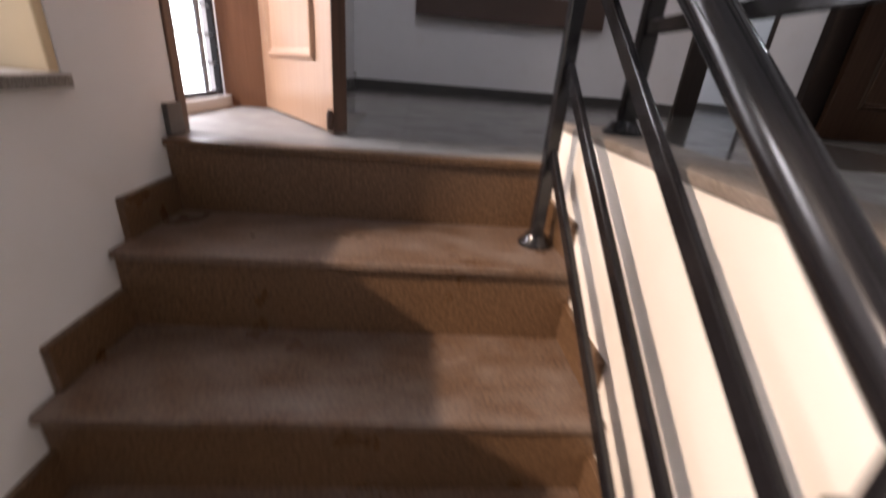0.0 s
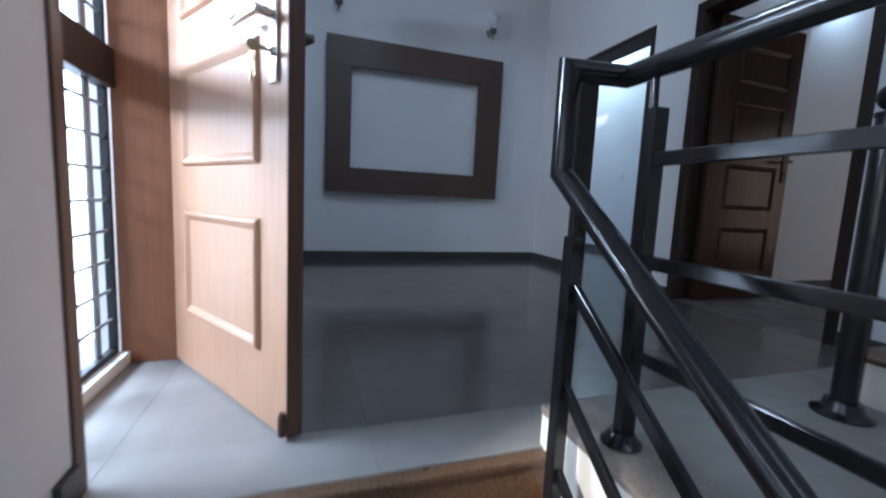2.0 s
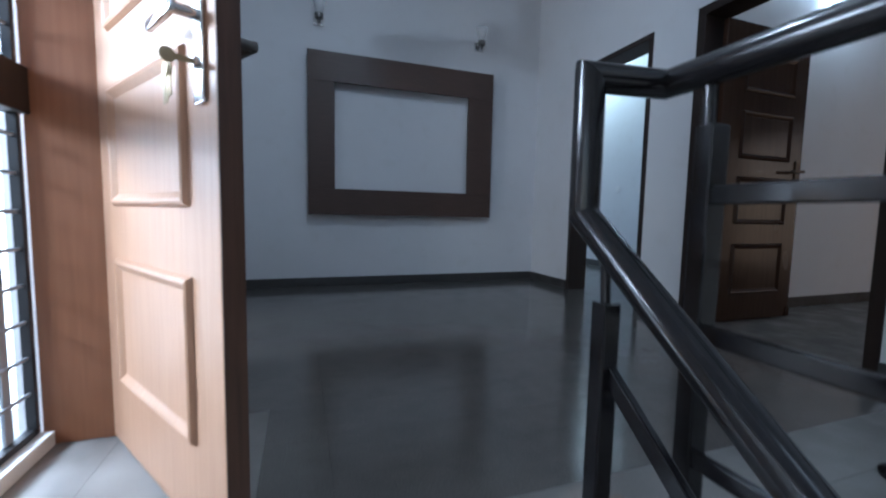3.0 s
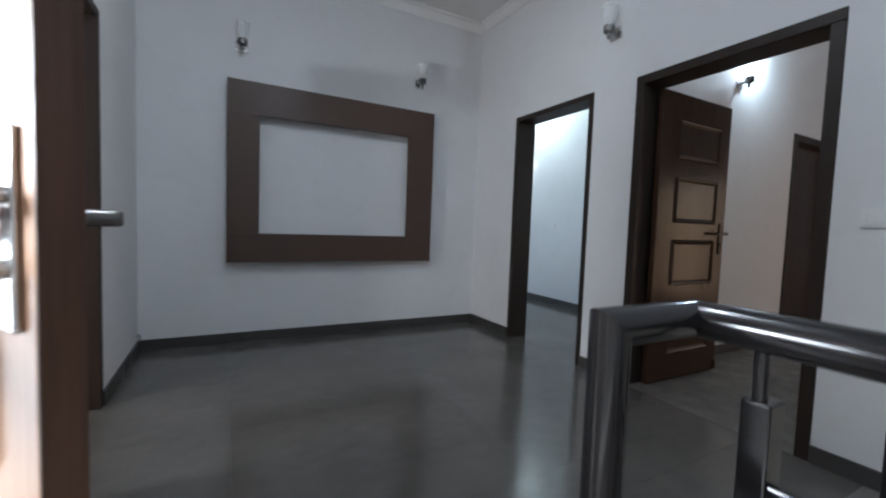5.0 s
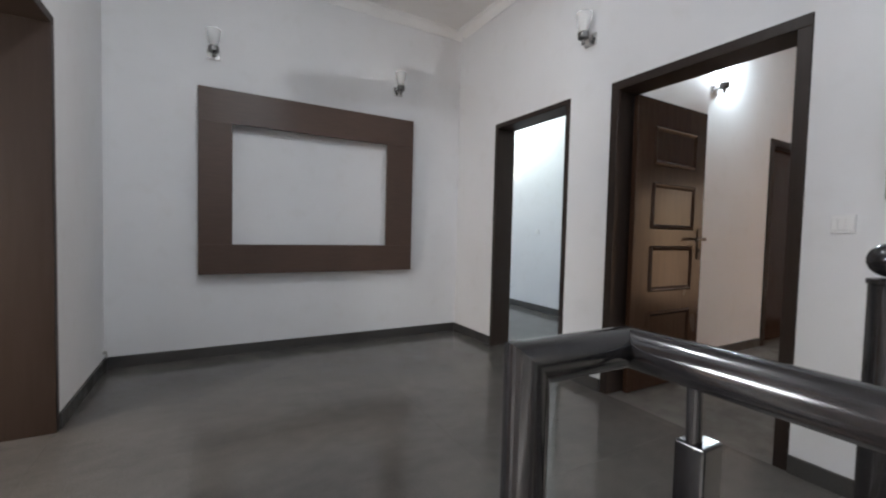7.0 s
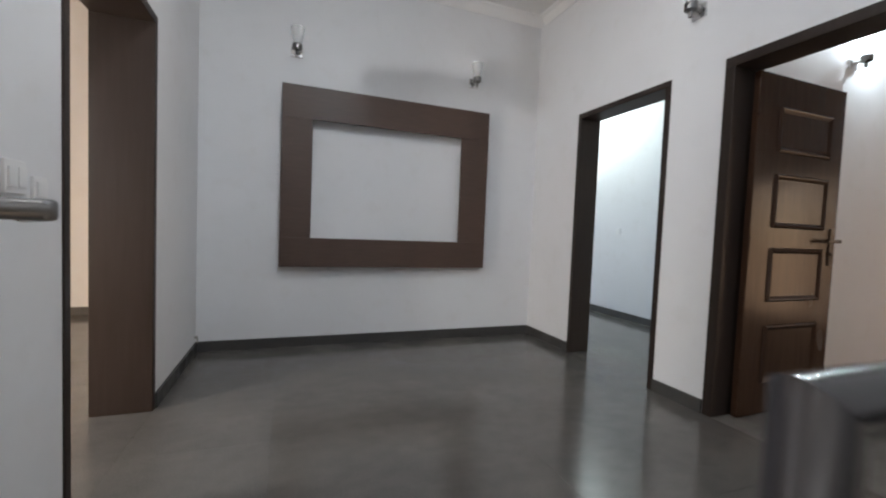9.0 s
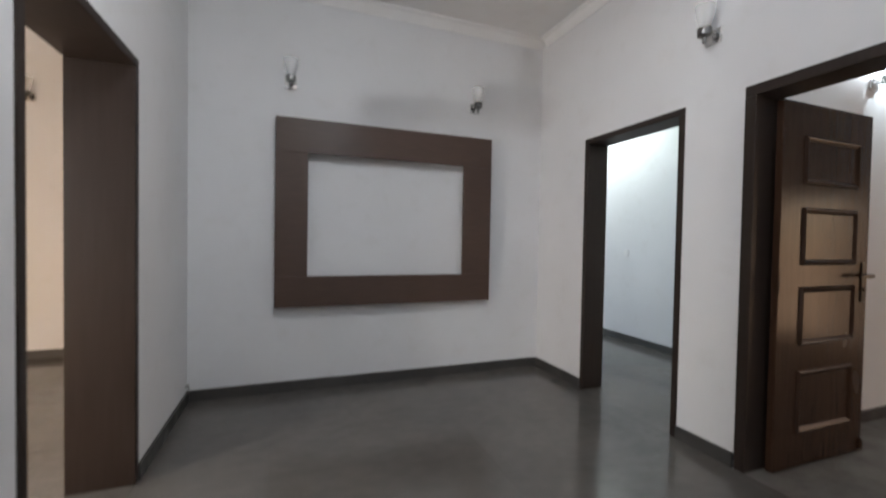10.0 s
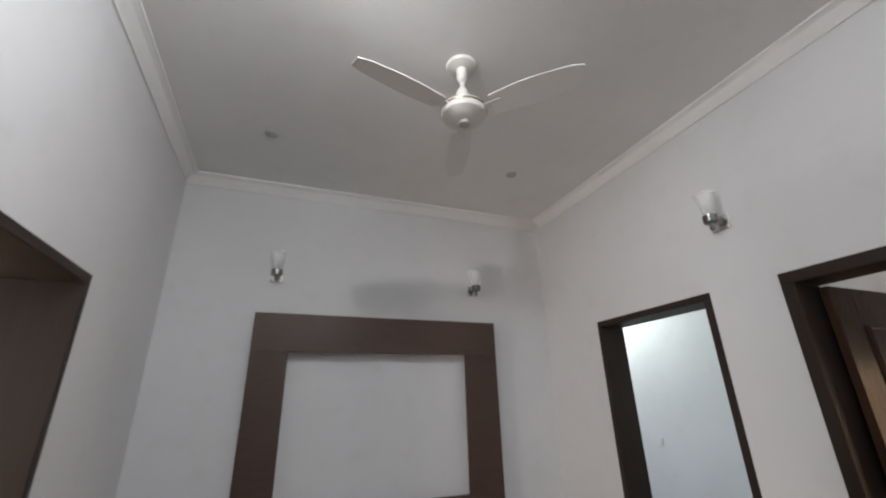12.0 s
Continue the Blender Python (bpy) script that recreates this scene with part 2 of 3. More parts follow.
def wall(name, axis, face, back, a0, a1, z0, z1, holes, mat, label):
    """An upright wall: axis is the one it runs along, face and back its two planes, holes (a0, a1, z0, z1)."""
    cuts_a = sorted({a0, a1, *[h[0] for h in holes], *[h[1] for h in holes]})
    specs = []
    for p, q in zip(cuts_a, cuts_a[1:]):
        mid = (p + q) / 2
        spans = [(z0, z1)]
        for h in holes:
            if h[0] < mid < h[1]:
                nxt = []
                for s in spans:
                    if h[2] > s[0]:
                        nxt.append((s[0], min(h[2], s[1])))
                    if h[3] < s[1]:
                        nxt.append((max(h[3], s[0]), s[1]))
                spans = nxt
        for lo, hi in spans:
            f, b = sorted((face, back))
            specs.append((f, b, p, q, lo, hi) if axis == "y" else (p, q, f, b, lo, hi))
    ob = boxes(name, specs, mat)
    return tagged(ob, label, "wall", kind="structure")


# ---- the plan ----
EX, NY, CZ = 3.075, 3.87, 3.25          # east wall, north wall, ceiling
KX = 1.07                               # kerb wall beside the stairs
RISE, TREAD, NOSE = 0.20, 0.275, 0.362   # stairs
SK = 0.085                              # skirting height
A0, A1 = 2.25, 3.195                    # doorway of the north-east room
B0, B1 = 0.805, 1.884                   # doorway of the passage
C0, C1 = 1.815, 2.80                    # doorway of the west room
W0, W1 = 0.455, 1.285                    # doorway to the outside
HEAD = 2.13
TOP = 5.7

wall("wall_north", "x", NY, NY + 0.2, -0.28, EX, -0.2, CZ + 0.2, [], WALL, "smooth white painted plaster wall with soft stains")
wall("wall_east", "y", EX, EX + 0.2, -3.4, NY + 0.2, -0.2, TOP, [(A0, A1, -0.2, HEAD), (B0, B1, -0.2, HEAD)], WALL,
     "white painted plaster wall with two dark doorways")
wall("wall_west", "y", 0.0, -0.28, -3.4, NY, -2.8, TOP,
     [(W0, W1, -0.2, HEAD), (C0, C1, -0.2, HEAD), (-2.30, 0.09, 0.16, 1.2)], WALL, "white painted plaster wall beside the stairs")
wall("wall_south", "x", -3.2, -3.4, 0.0, EX, -2.8, TOP, [(0.35, 2.75, 3.45, 5.15)], WALL, "white painted stairwell wall with an added high light opening")
tagged(boxes("wall_upper_hall", [(0, EX, 0.24, 0.34, CZ, TOP)], WALL), "white painted wall above the hall ceiling edge", "wall", kind="structure")
tagged(boxes("roof", [(-0.28, EX + 0.2, -3.4, 0.34, TOP, TOP + 0.15)], CEIL), "plain concrete roof over the stairwell", "roof", kind="structure")
tagged(boxes("ceiling", [(0, EX, 0.34, NY, CZ, CZ + 0.2)], CEIL), "off-white painted plaster ceiling", "ceiling", kind="structure")


def cornice_run(name, axis, a0, a1, at, sign):
    prof = [(0.0, -0.082), (0.010, -0.082), (0.014, -0.074), (0.050, -0.026), (0.070, -0.014), (0.078, -0.012), (0.078, 0.0), (0.0, 0.0)]
    bm = bmesh.new()
    rings = []
    for a in (a0, a1):
        ring = []
        for d, z in prof:
            c = at + sign * d
            ring.append(bm.verts.new((a, c, CZ + z) if axis == "x" else (c, a, CZ + z)))
        rings.append(ring)
    n = len(prof)
    for i in range(n):
        bm.faces.new((rings[0][i], rings[0][(i + 1) % n], rings[1][(i + 1) % n], rings[1][i]))
    bm.faces.new(rings[0])
    bm.faces.new(rings[1][::-1])
    tagged(part(name, bm, CEIL), "white moulded plaster cornice under the ceiling", "cornice", kind="structure")


cornice_run("trim_north", "x", 0.002, EX - 0.002, NY - 0.001, -1)
cornice_run("trim_east", "y", 0.36, NY - 0.080, EX - 0.001, -1)
cornice_run("trim_west", "y", 0.36, NY - 0.080, 0.001, 1)

# floors under the tiles
tagged(boxes("floor", [(-0.279, 0.0, W0, W1, -0.2, -0.012), (-0.279, 0.0, C0, C1, -0.2, -0.012), (0.0, KX + 0.004, NOSE + 0.02, NY, -0.2, -0.012), (KX + 0.145, EX, -3.2, NOSE + 0.02, -0.2, -0.012),
                       (KX + 0.004, EX, NOSE + 0.02, NY, -0.2, -0.012)], CONCRETE), "polished dark grey granite floor in large slabs", "floor", kind="structure")
floor_ob = bpy.data.objects["floor"]

# kerb wall beside the stairs
kerb = tagged(boxes("wall_kerb", [(KX, KX + 0.145, -3.2, 0.41, -2.8, 0.09)], CREAM), "cream painted kerb wall along the open stairs", "wall", kind="structure")
boxes("coping", [(KX - 0.004, KX + 0.149, -3.19, 0.414, 0.09, 0.11)], COPING, kerb, "dusty brown granite coping", 0.003)

# stairs
stairs = empty("staircase", "brown speckled granite staircase with dust on the treads", "stairs", kind="structure", at=(0.5, NOSE, -RISE))
stairs.location = (0, 0, 0)
STEPS = 9
for k in range(1, STEPS + 1):
    y1 = NOSE - TREAD * (k - 1)
    z = -RISE * k
    boxes("tread", [(0.004, KX - 0.004, y1 - TREAD - 0.012, y1 + 0.02, z - 0.02, z)], STAIR_DUSTY, stairs, "", 0.004)
    boxes("riser", [(0.004, KX - 0.004, y1 + 0.004, y1 + 0.022, z + 0.0005, z + RISE - 0.021)], STAIR, stairs)
    for x0, x1 in ((0.0005, 0.016), (KX - 0.016, KX - 0.0005)):
        boxes("stair_skirting", [(x0, x1, y1 - TREAD + 0.055, y1 + 0.004, z + 0.0005, z + 0.10),
                                 (x0, x1, y1 - TREAD + 0.055, y1 - TREAD + 0.075, z - RISE + 0.101, z + 0.0004)], STAIR, stairs)
boxes("stair_core", [(0.003, KX - 0.003, NOSE - TREAD * k + 0.023, NOSE - TREAD * (k - 1) + 0.023, -2.8, -RISE * k - 0.021) for k in range(1, STEPS + 1)],
      CONCRETE, stairs)
tagged(boxes("floor_lower", [(0.003, KX - 0.003, -3.2, NOSE - TREAD * STEPS - 0.012, -RISE * (STEPS + 1) - 0.1, -RISE * (STEPS + 1))], STAIR),
       "brown granite lower landing", "landing", kind="structure")
# landing edge slab
tagged(boxes("landing_nosing", [(0.003, KX - 0.003, NOSE - 0.012, NOSE + 0.03, -0.02, 0.0)], STAIR, None, "", 0.004),
       "brown granite nosing at the landing edge", "nosing", kind="structure")


def skirting(name, specs):
    tagged(boxes(name, specs, SKIRT, None, "", 0.002), "black granite skirting along the wall foot", "skirting", kind="structure")


skirting("baseboard_north", [(0.016, EX - 0.016, NY - 0.015, NY - 0.0005, 0, SK)])
skirting("baseboard_east", [(EX - 0.015, EX - 0.0005, a, b, 0, SK) for a, b in ((0.45, B0 - 0.001), (B1 + 0.001, A0 - 0.001), (A1 + 0.001, NY))])
skirting("baseboard_west", [(0.0005, 0.015, a, b, 0, SK) for a, b in ((NOSE + 0.02, W0 - 0.001), (W1 + 0.001, C0 - 0.001), (C1 + 0.001, NY))])

# side rooms: north-east room, passage, west room


def room_wall(name, spec, mat, label):
    tagged(boxes(name, [spec], mat), label, "wall", kind="structure")


room_wall("wall_side_east", (4.77, 4.9, 2.2, 6.6, 0, CZ), WALL, "white painted wall of the lit side room")
room_wall("wall_side_north", (EX + 0.2, 4.77, 6.45, 6.6, 0, CZ), WALL, "white painted end wall of the side room")
room_wall("wall_side_south", (EX + 0.2, 4.77, 2.1, 2.2, 0, CZ), WALL, "white painted partition of the side room")
wall("wall_passage_north", "x", 2.0, 2.099, EX + 0.2, 7.0, -0.001, CZ, [(5.70, 6.55, -0.1, 2.12)], WALL, "white painted passage wall with a dark doorway")
wall("wall_passage_east", "y", 7.0, 7.1, -1.1, 3.3, -0.001, CZ, [(-0.68, 0.18, 0.06, 1.9)], WALL, "white painted passage end wall with a window")
room_wall("wall_passage_south", (EX + 0.2, 7.0, -1.1, -1.0, 0, CZ), WALL, "white painted passage wall")
room_wall("wall_behind_doorway", (5.0, 7.0, 3.2, 3.3, 0, CZ), WALL, "white painted wall beyond the passage doorway")
room_wall("wall_behind_partition", (4.91, 5.0, 2.1, 3.3, 0, CZ), WALL, "white painted partition beyond the passage")
room_wall("wall_west_room_north", (-3.2, 0.0, 5.55, 5.7, 0, CZ), WALL, "white painted far wall of the west room")
room_wall("wall_west_room_west", (-3.3, -3.2, 1.62, 5.7, 0, CZ), CREAM, "cream painted side wall of the west room")
wall("wall_west_room_south", "x", 1.62, 1.75, -3.2, -0.29, -0.001, CZ, [(-2.6, -1.4, 0.1, 1.0)], WALL, "cream painted wall of the west room with an added light opening")
room_wall("wall_west_room_east", (-0.28, 0.0, 4.071, 5.55, 0, CZ), CREAM, "cream painted return wall of the west room")
tagged(boxes("floor_side", [(EX, 4.77, 2.1, 6.45, -0.2, -0.001),
                            (-3.2, -0.28, 1.75, 5.55, -0.2, -0.001), (-0.28, 0, 4.07, 5.55, -0.2, -0.001)], FLOOR), "polished dark granite floor of the side rooms", "floor", kind="structure")
tagged(boxes("floor_passage", [(EX, 7.0, -1.0, 2.0, -0.2, -0.001), (4.9, 7.0, 2.0005, 3.2, -0.2, -0.001)], FLOOR_DULL), "dusty dark granite floor of the passage", "floor", kind="structure")
tagged(boxes("ceiling_side", [(EX + 0.2, 7.1, -1.1, 6.6, CZ + 0.001, CZ + 0.15), (-3.3, -0.28, 1.62, 5.7, CZ + 0.001, CZ + 0.15), (-0.28, 0, 4.07, 5.7, CZ + 0.001, CZ + 0.15)], CEIL),
       "off-white painted ceiling of the side rooms", "ceiling", kind="structure")
skirting("baseboard_side", [(4.755, 4.7695, 2.2, 6.45, 0, SK), (EX + 0.2, 5.62, 1.985, 1.9995, 0, SK), (-3.2, -0.01, 5.535, 5.5495, 0, SK), (6.64, 6.99, 1.985, 1.9995, 0, SK),
                            (6.985, 6.9995, -1, 1.98, 0, SK), (4.9, 5.0, 3.0, 3.1, 0, 0.01)])
# ground, a glowing sheet for the bright outdoors, and an added sun-blocking house
GLOW, gln, glb = material("daylight_glow", (0.9, 0.93, 0.95), 0.9)
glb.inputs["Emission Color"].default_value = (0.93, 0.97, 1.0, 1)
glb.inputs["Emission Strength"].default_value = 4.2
tagged(boxes("backdrop", [(-1.15, -0.30, 1.588, 1.60, -0.012, 2.9)], GLOW), "glowing sheet standing in for the bright outdoors beyond the door", "backdrop", kind="structure")
tagged(boxes("ground", [(-400, 400, -400, 400, -3.2, -2.8)], CONCRETE), "bare grey concrete ground outside", "ground", kind="structure")
tagged(boxes("balcony_floor", [(-2.6, -0.28, 0.2, 1.61, -0.2, -0.012)], SILL), "grey granite balcony floor outside the door", "balcony", kind="structure")
# unseen house added only to keep direct sun off the open door
nb = empty("sun_block_house", "unseen pale house block keeping direct sun off the door", "house")
boxes("wall", [(-4.2, -2.6, -1.05, 9.0, -2.8, 5.2)], OUTSIDE, nb)
boxes("parapet", [(-4.25, -2.55, -1.1, 9.05, 5.2, 5.35)], OUTSIDE, nb)


# ---- doors ----
def door_frame(ob, y0, y1, x_in, x_out, face_w, mat, proud=0.006, sign=1, shaded=None):
    """Wooden lining on both sides and above; x_in is the room side, sign points into the room. The y0 jamb can take a
    darker wood that paints its shade.
    """
    lo, hi = sorted((x_in + sign * proud, x_out))
    boxes("jamb", [(lo, hi, y0 + 0.001, y0 + face_w, 0.0, HEAD - face_w)], shaded or mat, ob, "", 0.004)
    boxes("jamb", [(lo, hi, y1 - face_w, y1 - 0.001, 0.0, HEAD - face_w)], mat, ob, "", 0.004)
    boxes("head", [(lo, hi, y0 + 0.001, y1 - 0.001, HEAD - face_w + 0.0005, HEAD - 0.001)], mat, ob, "", 0.004)


def raised_panel(bm, u0, u1, z0, z1, face=0.0, out=-1):
    steps = [(0.0, 0.001), (0.007, 0.011), (0.013, 0.014), (0.019, 0.012), (0.034, 0.0015), (0.040, 0.0012)]
    rings = []
    for inset, h in steps:
        y = face + out * h
        rings.append([bm.verts.new(v) for v in ((u0 + inset, y, z0 + inset), (u1 - inset, y, z0 + inset), (u1 - inset, y, z1 - inset), (u0 + inset, y, z1 - inset))])
    for a, b in zip(rings, rings[1:]):
        for i in range(4):
            bm.faces.new((a[i], a[(i + 1) % 4], b[(i + 1) % 4], b[i]))
    bm.faces.new(rings[-1])
    bm.faces.new(rings[0][::-1])


def lever(parent, u, z, face, out, toward, keys, finish, reach=0.05):
    """Lever handle on a long plate; out is -1 or 1 along the leaf's thickness."""
    y0, y1 = sorted((face + out * 0.0005, face + out * 0.009))
    bm = bmesh.new()
    box(bm, u - 0.021, u + 0.021, y0, y1, z - 0.16, z + 0.08, 0.0035)
    plate = part("handle_plate", bm, finish, parent, "metal handle plate")
    bm = bmesh.new()
    cyl(bm, (u, face + out * 0.008, z), (u, face + out * reach, z), 0.011)
    bar(bm, (u - toward * 0.01, face + out * reach, z), (u + toward * 0.125, face + out * (reach - 0.003), z - 0.004), 0.014, 0.022, (0, 0, 1), 0.005)
    part("lever", bm, finish, parent, "metal lever handle", True)
    bm = bmesh.new()
    cyl(bm, (u, face + out * 0.008, z - 0.085), (u, face + out * 0.018, z - 0.085), 0.012)
    part("lock", bm, finish, parent, "", True)
    if keys:
        bm = bmesh.new()
        bar(bm, (u, face + out * 0.018, z - 0.085), (u, face + out * 0.05, z - 0.085), 0.003, 0.011, (0, 0, 1), 0.0005)
        lathe(bm, [(0.0135, -0.0015), (0.0135, 0.0015)], 16, (u, face + out * 0.058, z - 0.085), "X")
        for i, (dx, dz) in enumerate(((-0.006, 0.062), (0.007, 0.055), (0.0, 0.068))):
            bar(bm, (u + dx, face + out * (0.054 + 0.004 * i), z - 0.105), (u + dx * 2.4, face + out * (0.056 + 0.004 * i), z - 0.105 - dz), 0.009, 0.002, (0, 1, 0), 0.0005)
            lathe(bm, [(0.012, -0.001), (0.012, 0.001)], 14, (u + dx, face + out * (0.054 + 0.004 * i), z - 0.112), "Y")
        part("keys", bm, BRASS, parent, "bunch of keys hanging in the lock")


def door_leaf(ob, m, width, height, mat, panels, u0, u1, thick, hu, keys, finish, edge, back_finish=None):
    bm = bmesh.new()
    box(bm, 0, width, 0, thick, 0.008, height, 0.003)
    leaf = part("leaf", bm, mat, ob)
    bm = bmesh.new()
    box(bm, width + 0.0002, width + 0.004, 0.0006, thick - 0.0006, 0.009, height - 0.001, 0.0008)
    part("edge_lipping", bm, edge, leaf, "darker brown edge lipping")
    bm = bmesh.new()
    lathe(bm, [(0.011, -0.03), (0.013, -0.02), (0.013, 0.02), (0.008, 0.034)], 16, (width - 0.012, -0.004, 0.045))
    part("foot_stop", bm, edge, leaf, "", True)
    for z0, z1 in panels:
        for face, out in ((0.0, -1), (thick, 1)):
            bm = bmesh.new()
            raised_panel(bm, u0, u1, z0, z1, face, out)
            part("raised_panel", bm, mat, leaf)
    lever(leaf, hu, 1.085, 0.0, -1, -1, keys, finish)
    lever(leaf, hu, 1.062, thick, 1, -1, False, back_finish or finish, 0.055)
    bm = bmesh.new()
    for z in (0.25, 1.05, 1.85):
        cyl(bm, (-0.004, 0.0, z - 0.05), (-0.004, 0.0, z + 0.05), 0.008)
    part("hinge", bm, edge, leaf)
    leaf.matrix_basis = m
    return leaf


d1 = empty("door_1", "half-open panelled teak door with keys in its lock", "door", kind="structure")
# near jamb gets the darker wood: its shade is put into the colour
door_frame(d1, W0, W1, 0.0, -0.20, 0.045, TEAK_JAMB, shaded=LIPPING_SHADE)
door_leaf(d1, pose(-0.035, 1.262, 0, 0, 0, -57.3), 0.81, 2.06, TEAK, [(0.215, 0.585), (0.73, 1.055), (1.205, 1.93)], 0.155, 0.675, 0.045, 0.752, True, CHROME, LIPPING_SHADE, GUNMETAL)
boxes("threshold", [(-0.25, -0.17, W0 + 0.046, W1 - 0.046, 0.0, 0.045)], OUTSIDE, d1, "white painted threshold", 0.003)

d2 = empty("door_2", "open dark wooden doorway frame of a lit side room", "door", kind="structure")
door_frame(d2, A0, A1, EX, EX + 0.2, 0.045, FRAME, 0.006, -1)
d3 = empty("door_3", "open dark brown panelled wooden door", "door", kind="structure")
door_frame(d3, B0, B1, EX, EX + 0.2, 0.06, FRAME, 0.006, -1)
door_leaf(d3, pose(EX + 0.13, 1.765, 0), 0.83, 2.05, TEAK_DARK, [(0.20, 0.56), (0.70, 1.03), (1.15, 1.475), (1.60, 1.87)], 0.185, 0.70, 0.036, 0.785, False, BRONZE, TEAK_DARK)
d4 = empty("door_4", "open dark wooden doorway lining of the west room", "door", kind="structure")
door_frame(d4, C0, C1, 0.0, -0.281, 0.045, FRAME)
d5 = empty("door_5", "dark wooden doorway at the end of the passage", "door", kind="structure")
boxes("jamb", [(5.63, 5.70, 1.985, 2.10, 0, 2.05)], FRAME, d5, "", 0.003)
boxes("jamb", [(6.55, 6.62, 1.985, 2.10, 0, 2.05)], FRAME, d5, "", 0.003)
boxes("head", [(5.63, 6.62, 1.985, 2.10, 2.0505, 2.12)], FRAME, d5, "", 0.003)
boxes("leaf", [(5.70, 6.55, 2.06, 2.095, 0.01, 2.05)], TEAK_DARK, d5, "", 0.003)

# security grille outside the teak door
grille = empty("window_grille", "grey steel bar grille with a dark wooden rail in the doorway", "grille")
GX = -0.21
boxes("stile", [(GX - 0.02, GX + 0.006, W1 - 0.064, W1 - 0.046, 0.045, HEAD - 0.05)], IRON, grille, "", 0.002)
boxes("stile", [(GX - 0.02, GX + 0.006, W0 + 0.046, W0 + 0.064, 0.045, HEAD - 0.05)], IRON, grille, "", 0.002)
boxes("bottom_rail", [(GX - 0.02, GX + 0.006, W0 + 0.0645, W1 - 0.0645, 0.045, 0.065)], IRON, grille, "", 0.002)
boxes("middle_rail", [(GX - 0.03, GX + 0.03, W0 + 0.046, W1 - 0.046, 0.985, 1.115)], FRAME, grille, "dark wooden middle rail", 0.004)
for z in [0.065 + 0.1075 * i for i in range(1, 9)] + [1.115 + 0.1075 * i for i in range(1, 9)]:
    bm = bmesh.new()
    cyl(bm, (GX - 0.008, W0 + 0.065, z), (GX - 0.008, W1 - 0.065, z), 0.0055, None, 10)
    part("bar", bm, STEEL, grille, "", True)
for y in (0.66, 0.90, 1.14):
    for z0, z1 in ((0.066, 0.984), (1.116, HEAD - 0.05)):
        boxes("upright", [(GX - 0.022, GX - 0.014, y - 0.017, y + 0.017, z0, z1)], STEEL, grille)

# stair window in the west wall
win = empty("window_1", "stair window opening with grey granite sill", "window", kind="structure")
boxes("window_sill", [(-0.279, 0.022, -2.325, 0.085, 0.135, 0.159)], SILL, win, "grey granite window sill", 0.003)
boxes("reveal", [(-0.279, -0.001, 0.065, 0.0895, 0.1595, 1.199)], REVEAL, win, "", 0.004)
boxes("window_frame", [(-0.26, -0.22, 0.025, 0.0645, 0.1595, 1.199), (-0.26, -0.22, -2.2995, -2.26, 0.1595, 1.199), (-0.26, -0.22, -2.26, 0.025, 1.17, 1.199)], FRAME, win, "", 0.003)

# ---- railings ----
R = 0.0245


def tube_run(bm, pts, r, seg=28):
    """A round tube through the points, mitred sharply at each bend."""
    pts = [Vector(p) for p in pts]
    ways = [(q - p).normalized() for p, q in zip(pts, pts[1:])]
    side = ways[0].cross(Vector((0, 0, 1)))
    side = (side if side.length > 0.01 else Vector((1, 0, 0))).normalized()
    ring = [pts[0] + r * (side * math.cos(2 * math.pi * i / seg) + side.cross(ways[0]) * math.sin(2 * math.pi * i / seg)) for i in range(seg)]
    rings = [ring]
    for k in range(1, len(pts)):
        way = ways[k - 1]
        plane = (way + ways[k]).normalized() if k < len(ways) else way
        ring = [v + way * ((pts[k] - v).dot(plane) / way.dot(plane)) for v in ring]
        rings.append(ring)
    loops = [[bm.verts.new(v) for v in ring] for ring in rings]
    for a, b in zip(loops, loops[1:]):
        for i in range(seg):
            bm.faces.new((a[i], a[(i + 1) % seg], b[(i + 1) % seg], b[i]))
    bm.faces.new(loops[0][::-1])
    bm.faces.new(loops[-1])
    for loop in loops[1:-1]:
        for a, b in zip(loop, loop[1:] + loop[:1]):
            bm.edges.get((a, b)).smooth = False


def flange(parent, x, y, z):
    bm = bmesh.new()
    lathe(bm, [(0.046, 0.0), (0.046, 0.006), (0.036, 0.016), (0.028, 0.03)], 28, (x, y, z))
    part("base_flange", bm, BLACK, parent, "", True)


SLOPE = 0.77
rail = empty("stair_railing", "black polished steel stair railing with round handrail", "railing")
RX = 0.995
bm = bmesh.new()
tube_run(bm, [(RX, -1.6, 0.73 - SLOPE * 1.9), (RX, 0.30, 0.73), (RX, 0.30, 0.955), (1.145, 0.29, 0.958), (1.145, -2.9, 0.958)], R)
part("handrail", bm, BLACK, rail, "", True)
for off in (0.20, 0.43, 0.635):
    bm = bmesh.new()
    bar(bm, (RX + 0.012, 0.245, 0.73 - off - SLOPE * 0.055), (RX + 0.012, -1.6, 0.73 - off - SLOPE * 1.9), 0.014, 0.03)
    part("infill_bar", bm, BLACK, rail)
for y, z in ((0.245, -RISE), (-0.60, -RISE * 4)):
    top = 0.73 - SLOPE * (0.30 - y)
    bm = bmesh.new()
    box(bm, RX - 0.008, RX + 0.024, y - 0.016, y + 0.016, z, top - 0.095, 0.003)
    part("post", bm, BLACK, rail)
    bm = bmesh.new()
    cyl(bm, (RX + 0.006, y, top - 0.096), (RX + 0.002, y, top - 0.02), 0.008)
    part("pin", bm, BLACK, rail, "", True)
    flange(rail, RX + 0.008, y, z)
